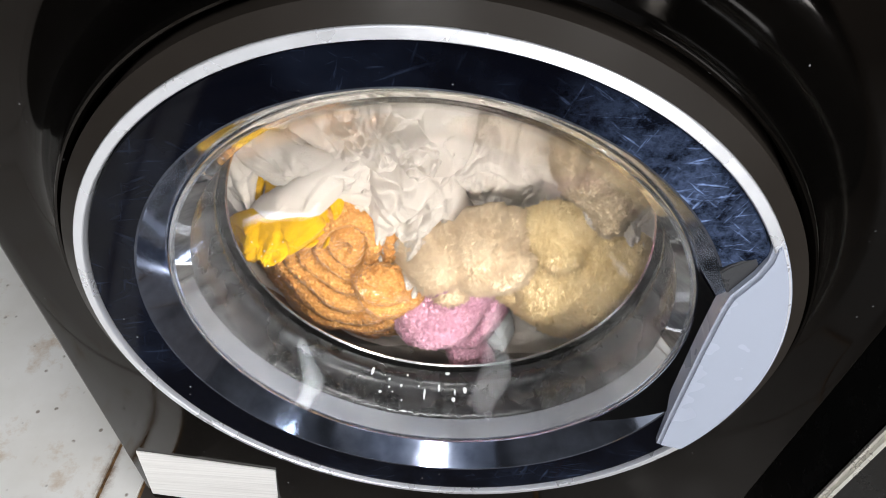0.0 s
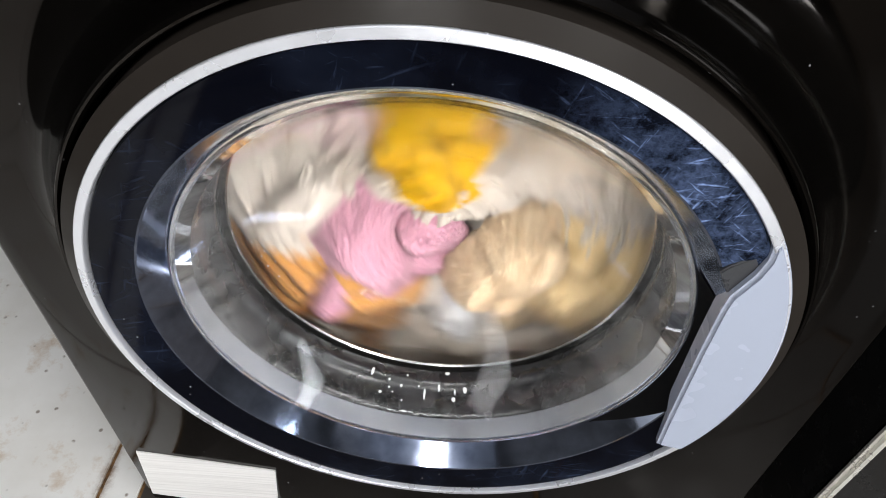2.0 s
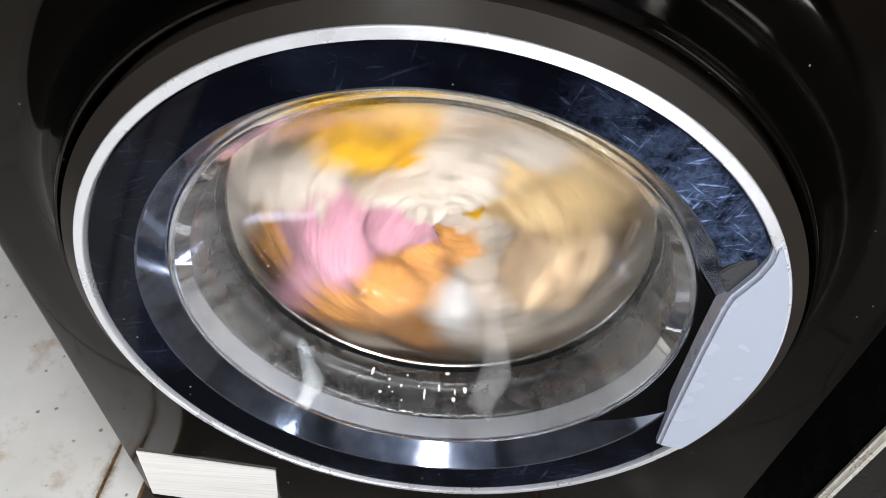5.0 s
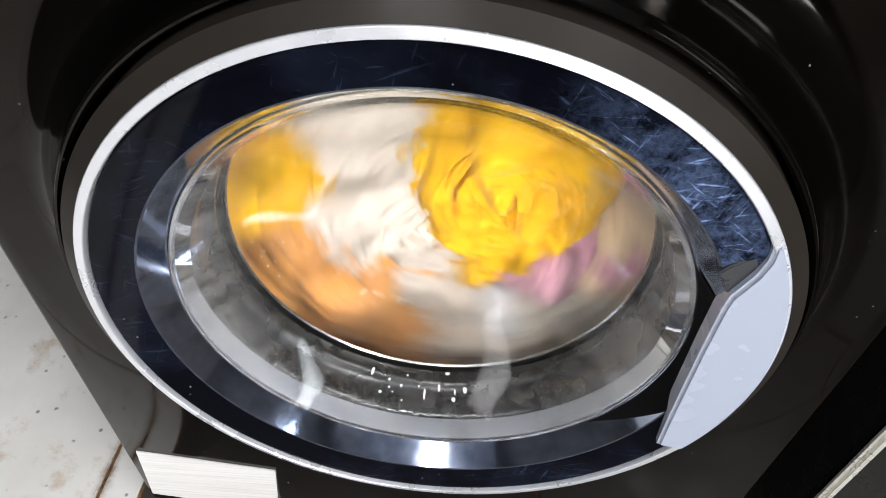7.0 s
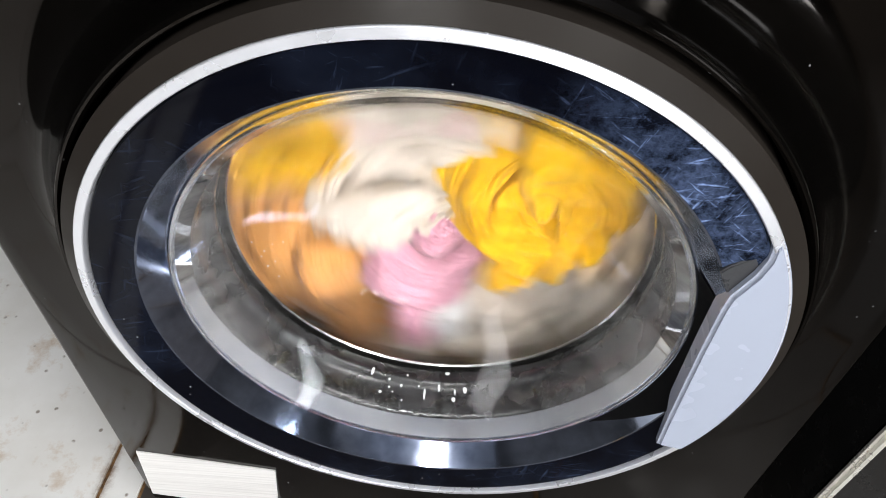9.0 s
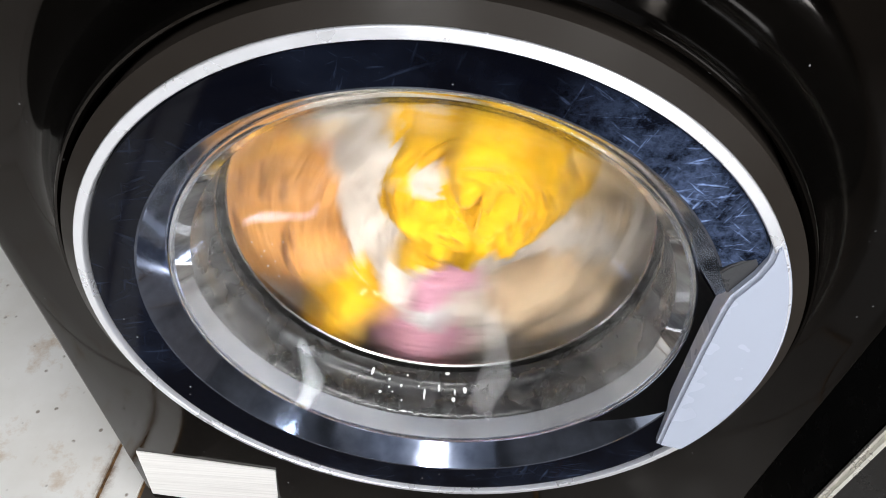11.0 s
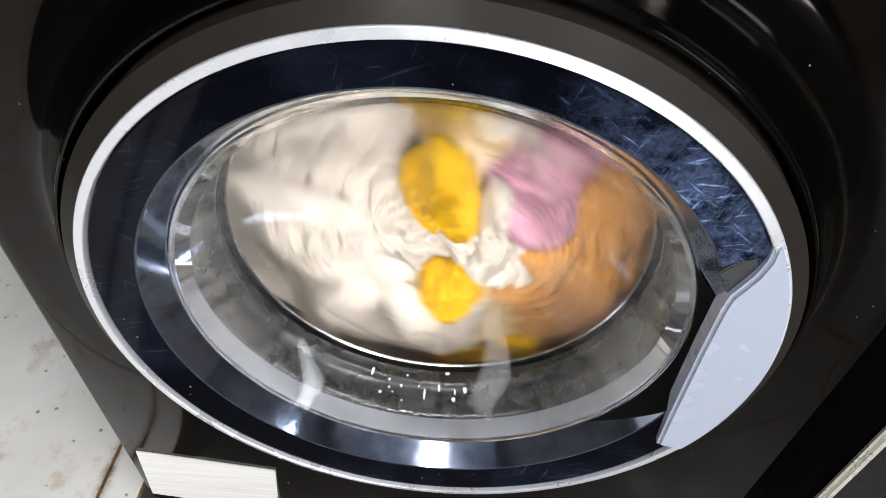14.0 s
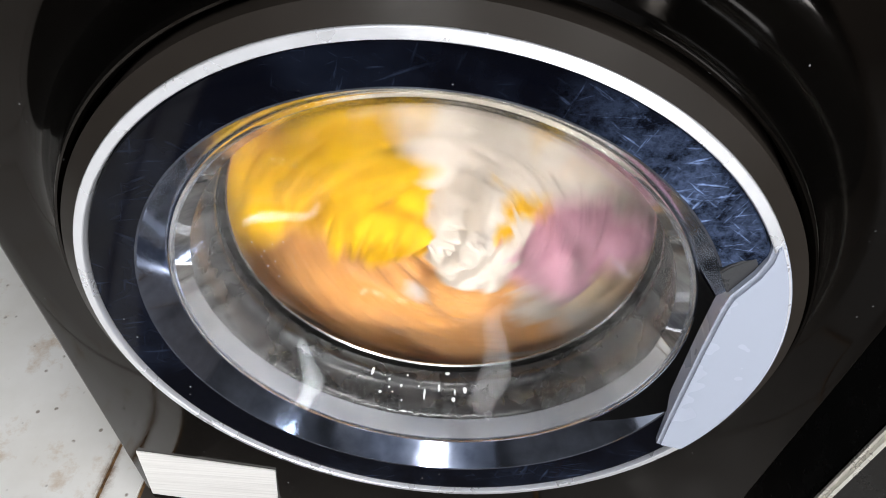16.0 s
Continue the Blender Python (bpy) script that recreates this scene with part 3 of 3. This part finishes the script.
M_WHITE = cloth("off_white_cotton", (0.58, 0.525, 0.465), (0.47, 0.42, 0.365))
M_PALE = cloth("pale_cotton", (0.58, 0.58, 0.58), (0.46, 0.47, 0.49))
M_CREAM = cloth("cream_fleece", (0.95, 0.78, 0.56), (0.86, 0.66, 0.43), "fleece")
M_OLIVE = cloth("straw_fleece", (0.88, 0.68, 0.38), (0.74, 0.54, 0.26), "fleece")
M_YELLOW = cloth("mustard_cotton", (0.66, 0.385, 0.003), (0.52, 0.27, 0.002))
M_ORANGE = cloth("orange_terry", (0.68, 0.35, 0.11), (0.50, 0.22, 0.055), "terry")
M_PINK = cloth("pink_terry", (0.66, 0.36, 0.45), (0.50, 0.25, 0.33), "terry")
M_BEIGE = cloth("beige_terry", (0.74, 0.60, 0.42), (0.58, 0.44, 0.28), "terry")

FIBRES = dict(cream_fleece=cloth("cream_fibre", (0.95, 0.78, 0.56), (0.86, 0.66, 0.43), "fibre"), straw_fleece=cloth("straw_fibre", (0.88, 0.68, 0.38), (0.74, 0.54, 0.26), "fibre"),
              orange_terry=cloth("orange_fibre", (0.68, 0.35, 0.11), (0.50, 0.22, 0.055), "fibre"), pink_terry=cloth("pink_fibre", (0.66, 0.36, 0.45), (0.50, 0.25, 0.33), "fibre"),
              beige_terry=cloth("beige_fibre", (0.74, 0.60, 0.42), (0.58, 0.44, 0.28), "fibre"))

LAUNDRY = dict(
    white_a=garment("shirt", 0.105, 0.125, 0.030, M_WHITE, "crumpled off-white cotton shirt", "shirt", 1, 0.62,
                    extra=[("sleeve", 0.075, 0.026, 0.016, (0.02, -0.034, 0.055), 25), ("sleeve", 0.065, 0.024, 0.015, (0.01, -0.034, -0.060), -40)]),
    white_b=garment("shirt", 0.085, 0.090, 0.028, M_WHITE, "small off-white cotton shirt, wrung", "shirt", 2, 0.8,
                    extra=[("sleeve", 0.055, 0.022, 0.015, (-0.01, -0.032, 0.03), 60)]),
    white_c=garment("pillowcase", 0.060, 0.045, 0.022, M_WHITE, "off-white creased cotton pillowcase", "pillowcase", 3, 0.35),
    knot=garment("undershirt", 0.045, 0.060, 0.028, M_WHITE, "off-white undershirt twisted into a knot", "undershirt", 4, 1.0,
                 extra=[("strap", 0.045, 0.014, 0.012, (0.0, -0.028, 0.02), 70)]),
    cream=garment("fleece_blanket", 0.042, 0.056, 0.026, M_CREAM, "cream fleece blanket, bunched up", "blanket", 5, 0.8, 0.0012, "soft", pile=(5500, 0.0048, 0.0008),
                  extra=[("fold", 0.034, 0.022, 0.018, (0.0, -0.026, 0.016), 70)]),
    olive=garment("fleece_blanket", 0.075, 0.065, 0.030, M_OLIVE, "straw-coloured fleece baby blanket", "blanket", 6, 0.8, 0.0012, "soft", pile=(5500, 0.0048, 0.0008)),
    yellow_a=garment("t_shirt", 0.048, 0.040, 0.026, M_YELLOW, "mustard yellow cotton t-shirt, twisted", "t-shirt", 7, 1.0,
                     extra=[("sleeve", 0.045, 0.020, 0.014, (0.02, -0.028, 0.01), 20)]),
    yellow_b=garment("t_shirt", 0.080, 0.070, 0.024, M_YELLOW, "large mustard yellow cotton t-shirt", "t-shirt", 8, 1.2,
                     extra=[("sleeve", 0.060, 0.024, 0.015, (0.02, -0.030, 0.03), 50), ("hem", 0.070, 0.018, 0.012, (-0.02, -0.030, -0.03), 15)]),
    yellow_c=garment("vest", 0.040, 0.028, 0.018, M_YELLOW, "small mustard yellow cotton vest", "vest", 16, 0.8),
    orange_a=garment("towel", 0.072, 0.074, 0.026, M_ORANGE, "orange terry towel in thick folds", "towel", 9, 1.0, 0.0, "layers", pile=(9000, 0.0022, 0.0007),
                     extra=[("fold", 0.028, 0.032, 0.020, (-0.03, -0.026, 0.015), 0)]),
    orange_b=garment("bath_towel", 0.100, 0.135, 0.026, M_ORANGE, "large orange terry bath towel", "towel", 10, 1.0, 0.0, "layers", pile=(14000, 0.0022, 0.0008),
                     extra=[("fold", 0.070, 0.035, 0.016, (0.0, -0.030, 0.05), 75), ("fold", 0.060, 0.030, 0.016, (0.01, -0.030, -0.05), 100)]),
    pink=garment("towel", 0.060, 0.056, 0.026, M_PINK, "pink terry hand towel", "towel", 11, 0.9, 0.0012, "soft", pile=(9000, 0.0022, 0.0007),
                 extra=[("corner", 0.035, 0.018, 0.012, (0.05, -0.020, 0.03), 35)]),
    sock=garment("sock", 0.036, 0.022, 0.018, M_PALE, "pale white cotton sock", "sock", 12, 0.6),
    terry=garment("face_cloth", 0.030, 0.048, 0.022, M_BEIGE, "beige terry face cloth", "face cloth", 13, 0.9, 0.0012, "soft", pile=(5000, 0.0032, 0.0007)),
    beige=garment("bed_sheet", 0.060, 0.080, 0.024, M_WHITE, "corner of an off-white cotton bed sheet", "sheet", 14, 1.0),
    fill=garment("bed_sheet", 0.192, 0.192, 0.026, M_WHITE, "large off-white bed sheet at the back of the drum", "sheet", 15, 0.9, lobes=0.03, dish=0.045),
)

# depth of each garment's middle behind the door's face: seconds, metres
DEPTH = dict(white_a=[(0, 0.172), (4.2, 0.168), (6.3, 0.180), (12.5, 0.180), (13.3, 0.162)], white_b=[(0, 0.158), (6.3, 0.158), (7, 0.154)],
             white_c=[(0, 0.170)], knot=[(0, 0.152), (13.0, 0.148), (13.5, 0.134)],
             cream=[(0, 0.134), (4.2, 0.140), (6.3, 0.160)], olive=[(0, 0.138), (4.2, 0.144), (6.3, 0.168)],
             yellow_a=[(0, 0.148), (1.5, 0.140)], yellow_b=[(0, 0.255), (4.2, 0.245), (6.3, 0.138), (12.8, 0.138), (13.3, 0.184), (14.5, 0.178), (15.0, 0.154)],
             yellow_c=[(0, 0.230), (12.9, 0.230), (13.3, 0.140)], orange_a=[(0, 0.136), (1, 0.142)],
             orange_b=[(0, 0.188), (4.2, 0.182), (6.3, 0.184), (13.0, 0.184), (13.4, 0.154)],
             pink=[(0, 0.130), (1.5, 0.134), (4.2, 0.138), (6.3, 0.148), (13.0, 0.148), (13.5, 0.136)], sock=[(0, 0.152), (1.2, 0.144)],
             terry=[(0, 0.144), (4.2, 0.158), (6.3, 0.174)], beige=[(0, 0.172)], fill=[(0, 0.196)])

# each garment's place: seconds, metres from the axis, degrees round it
PLACES = dict(
    white_a=[(0, 0.076, 133), (1, 0.068, 158), (1.5, 0.084, -110), (2, 0.085, 18), (2.5, 0.074, 177), (3, 0.097, -5), (3.5, 0.071, 157), (4, 0.091, 3), (12, 0.069, -90), (13.5, 0.096, 39), (14, 0.099, -157), (14.5, 0.093, -24), (15, 0.056, 137), (15.5, 0.103, -90), (16, 0.079, 77)],
    white_b=[(0, 0.138, 163), (1, 0.136, 155), (1.5, 0.078, 127), (2, 0.137, 167), (6.5, 0.142, -171), (7, 0.082, 143), (8.5, 0.071, 120), (9, 0.072, 137), (12.5, 0.073, 131), (14.5, 0.12, 3), (16, 0.118, 42)],
    yellow_a=[(0, 0.126, 179), (1, 0.114, -105), (1.5, 0.092, -13), (2, 0.065, 104), (2.5, 0.083, -86), (3, 0.109, 48), (3.5, 0.118, -124), (4, 0.11, 43), (6.5, 0.124, -111), (7, 0.144, 164), (8, 0.127, -9), (8.5, 0.115, -114), (9, 0.145, 147), (12, 0.108, 54), (12.5, 0.142, 158), (13.5, 0.054, 103), (14, 0.036, 85), (14.5, 0.106, 37), (15, 0.131, -151), (15.5, 0.089, -1), (16, 0.043, 159)],
    white_c=[(0, 0.153, -157), (1, 0.145, -144), (2.5, 0.16, -137)],
    orange_a=[(0, 0.11, -141), (1, 0.091, -51), (1.5, 0.11, 49), (2, 0.123, -149), (2.5, 0.085, -48), (3, 0.116, 160), (3.5, 0.125, -33), (4, 0.112, 142), (6.5, 0.115, -23), (7, 0.156, -148), (8.5, 0.126, -25), (9, 0.143, -164), (12, 0.144, -10), (12.5, 0.151, -144), (13.5, 0.097, -130), (14, 0.095, -14), (14.5, 0.097, 142), (15, 0.099, -101), (15.5, 0.101, 29), (16, 0.09, -97)],
    pink=[(0, 0.086, -94), (1, 0.11, -2), (1.5, 0.078, 64), (2, 0.064, -158), (2.5, 0.075, -14), (3, 0.072, 89), (3.5, 0.055, -34), (4, 0.086, 78), (6.5, 0.104, 33), (7, 0.075, -20), (7.5, 0.095, 169), (8, 0.113, 49), (8.5, 0.096, -10), (9, 0.062, -121), (11.5, 0.142, 167), (12, 0.12, 40), (12.5, 0.093, -49), (13, 0.082, 107), (13.5, 0.056, -49), (14, 0.052, 37), (14.5, 0.008, -64), (15, 0.075, 16), (15.5, 0.06, 145), (16, 0.073, -6)],
    sock=[(0, 0.146, -75), (2, 0.12, -87), (3, 0.111, -159), (4, 0.109, -167), (7, 0.123, -66), (9, 0.121, -92), (12.5, 0.122, -42), (13.5, 0.132, -87), (14.5, 0.109, -172), (15.5, 0.099, 95)],
    cream=[(0, 0.029, -57), (1, 0.051, 27), (1.5, 0.138, -162), (2, 0.056, -30), (2.5, 0.073, 60), (3, 0.044, -83), (3.5, 0.069, 38), (4, 0.071, -87), (7, 0.137, -5), (9, 0.127, 3), (12.5, 0.124, -6), (13.5, 0.124, -17), (14, 0.072, 75), (14.5, 0.159, -118), (15, 0.16, -166), (15.5, 0.154, -160), (16, 0.135, -13)],
    olive=[(0, 0.113, -25), (1, 0.108, 58), (1.5, 0.11, 168), (2, 0.134, -22), (2.5, 0.099, 84), (3, 0.11, -46), (3.5, 0.099, 76), (4, 0.101, -47)],
    terry=[(0, 0.117, 31)],
    knot=[(0, 0.036, -165), (4, 0.056, 22), (7, 0.047, 155), (9, 0.105, 93), (12, 0.044, 49), (12.5, 0.094, 95), (13.5, 0.036, 62), (14, 0.033, 16), (14.5, 0.046, 29), (15, 0.028, 17), (15.5, 0.027, 5), (16, 0.016, 4)],
    beige=[(0, 0.13, -2), (13.5, 0.142, -23), (16, 0.1, 36)],
    orange_b=[(0, 0.116, -150), (1, 0.15, -73), (2, 0.126, -148), (2.5, 0.125, -55), (3, 0.138, -176), (3.5, 0.16, -50), (4, 0.135, 172), (6.5, 0.138, -43), (7, 0.16, -133), (8.5, 0.158, -48), (9, 0.16, -144), (12, 0.16, -28), (12.5, 0.16, -129), (13.5, 0.102, 173), (14, 0.113, -6), (14.5, 0.07, 104), (15, 0.1, -78), (15.5, 0.088, 41), (16, 0.11, -117)],
    yellow_b=[(13.5, 0.059, 87), (14, 0.14, -83), (14.5, 0.089, 18), (15, 0.143, -153), (15.5, 0.116, -17), (16, 0.124, 163)],
    yellow_c=[(0, 0.063, 60), (13.5, 0.074, 9), (14, 0.084, -92), (14.5, 0.051, -68), (15, 0.097, 21), (15.5, 0.016, -169), (16, 0.058, 46)],
    fill=[(0, 0, 0)],
)

# the turn of the drum: seconds, degrees
TURN = [(0, 0), (0.3, 1), (0.4, 7), (0.5, 16), (0.6, 32), (0.8, 58), (1.0, 81), (1.2, 118), (1.4, 157), (1.6, 194), (1.8, 231),
        (2.0, 283), (2.2, 361), (2.4, 428), (2.6, 484), (2.8, 538), (3.0, 590), (3.2, 650), (3.4, 755), (3.6, 820), (3.8, 890),
        (4.0, 947), (4.2, 1035), (4.6, 1195), (5.2, 1490), (5.8, 1820), (6.4, 2169), (6.6, 2297), (6.8, 2400), (7.0, 2496), (7.2, 2610), (7.4, 2720),
        (7.7, 2877), (7.9, 2993), (8.2, 3150), (8.4, 3249), (8.6, 3370), (8.8, 3470), (9.0, 3570), (9.2, 3686), (9.9, 4055), (10.6, 4425), (11.3, 4797),
        (12.0, 5162), (12.4, 5366), (12.68, 5503), (13.0, 5634), (13.3, 5738), (13.5, 5780), (13.7, 5843), (13.9, 5925), (14.1, 5985),
        (14.3, 6036), (14.5, 6078), (14.7, 6122), (14.9, 6197), (15.1, 6269), (15.3, 6338), (15.5, 6393), (15.7, 6432), (15.9, 6494), (16.0, 6547)]


def glide(rows, t):
    """Value at t on a smooth line through (seconds, value) rows."""
    if t <= rows[0][0]:
        return rows[0][1]
    for k in range(len(rows) - 1):
        (t0, v0), (t1, v1) = rows[k], rows[k + 1]
        if t <= t1:
            p = rows[k - 1] if k else rows[k]
            n = rows[k + 2] if k + 2 < len(rows) else rows[k + 1]
            m0 = (v1 - p[1]) / (t1 - p[0])
            m1 = (n[1] - v0) / (n[0] - t0)
            s, h = (t - t0) / (t1 - t0), t1 - t0
            return ((2 * s ** 3 - 3 * s * s + 1) * v0 + (s ** 3 - 2 * s * s + s) * h * m0
                    + (3 * s * s - 2 * s ** 3) * v1 + (s ** 3 - s * s) * h * m1)
    return rows[-1][1]


def ease(rows, t):
    """Value at t, eased from row to row."""
    if t <= rows[0][0]:
        return rows[0][1]
    for (t0, v0), (t1, v1) in zip(rows, rows[1:]):
        if t <= t1:
            s = (t - t0) / (t1 - t0)
            return v0 + (v1 - v0) * s * s * (3 - 2 * s)
    return rows[-1][1]


def hold(rows, start, end):
    """Lets a change between two rows happen between start and end alone."""
    early = [v for t, v in rows if t <= start]
    late = [v for t, v in rows if t >= end]
    if early and late:
        rows += [(start, early[-1]), (end, late[0])]
        rows.sort(key=lambda row: row[0])


def motions():
    times = [k / 15 for k in range(241)]
    walk(drum_ob, [(t, pose(0, 0, ZC, 0, -glide(TURN, t), 0)) for t in times])
    for key, ob in LAUNDRY.items():
        radius, offset, last = [], [], None
        for t, r, a in PLACES[key]:
            o = a - glide(TURN, t)
            if last is None:
                o = (o + 180) % 360 - 180
            else:
                o = last + (o - last + 180) % 360 - 180
            last = o
            radius.append((t, r))
            offset.append((t, o))
        for rows in (radius, offset):
            hold(rows, 4.2, 6.2)
            hold(rows, 12.7, 13.2)
        stay = STAY.get(key)
        rows = []
        for t in times:
            a = glide(TURN, t) + ease(offset, t)
            r = ease(radius, t)
            x, z = AX + r * math.cos(radians(a)), AZ + r * math.sin(radians(a))
            if stay:
                w = ease(stay[0], t)
                sx, sz = (base + ease([(row[0], row[k]) for row in stay[1]], t) for base, k in ((AX, 1), (AZ, 2)))
                x, z = x + (sx - x) * w, z + (sz - z) * w
            rows.append((t, pose(x, ease(DEPTH[key], t) + 0.016, z, 0, -a, 0)))
        walk(ob, rows)


# what rolls about the middle while the rest goes round: how much, and where (seconds, metres from the axis)
STAY = dict(yellow_b=([(0, 0), (4.2, 0), (5.6, 1), (13.0, 1), (13.4, 0)],
                      [(6.5, -0, 0.057), (7, 0.036, 0.056), (7.5, 0.015, 0.059), (8, -0.005, 0.054), (8.5, 0.025, 0.072), (9, 0.065, 0.051), (9.7, -0.005, 0.054), (10.5, 0.047, 0.054), (11.3, -0.006, 0.059), (11.5, -0.018, 0.055), (12, -0.022, 0.062), (12.5, 0.064, 0.057), (13, -0.029, 0.017)]))

motions()
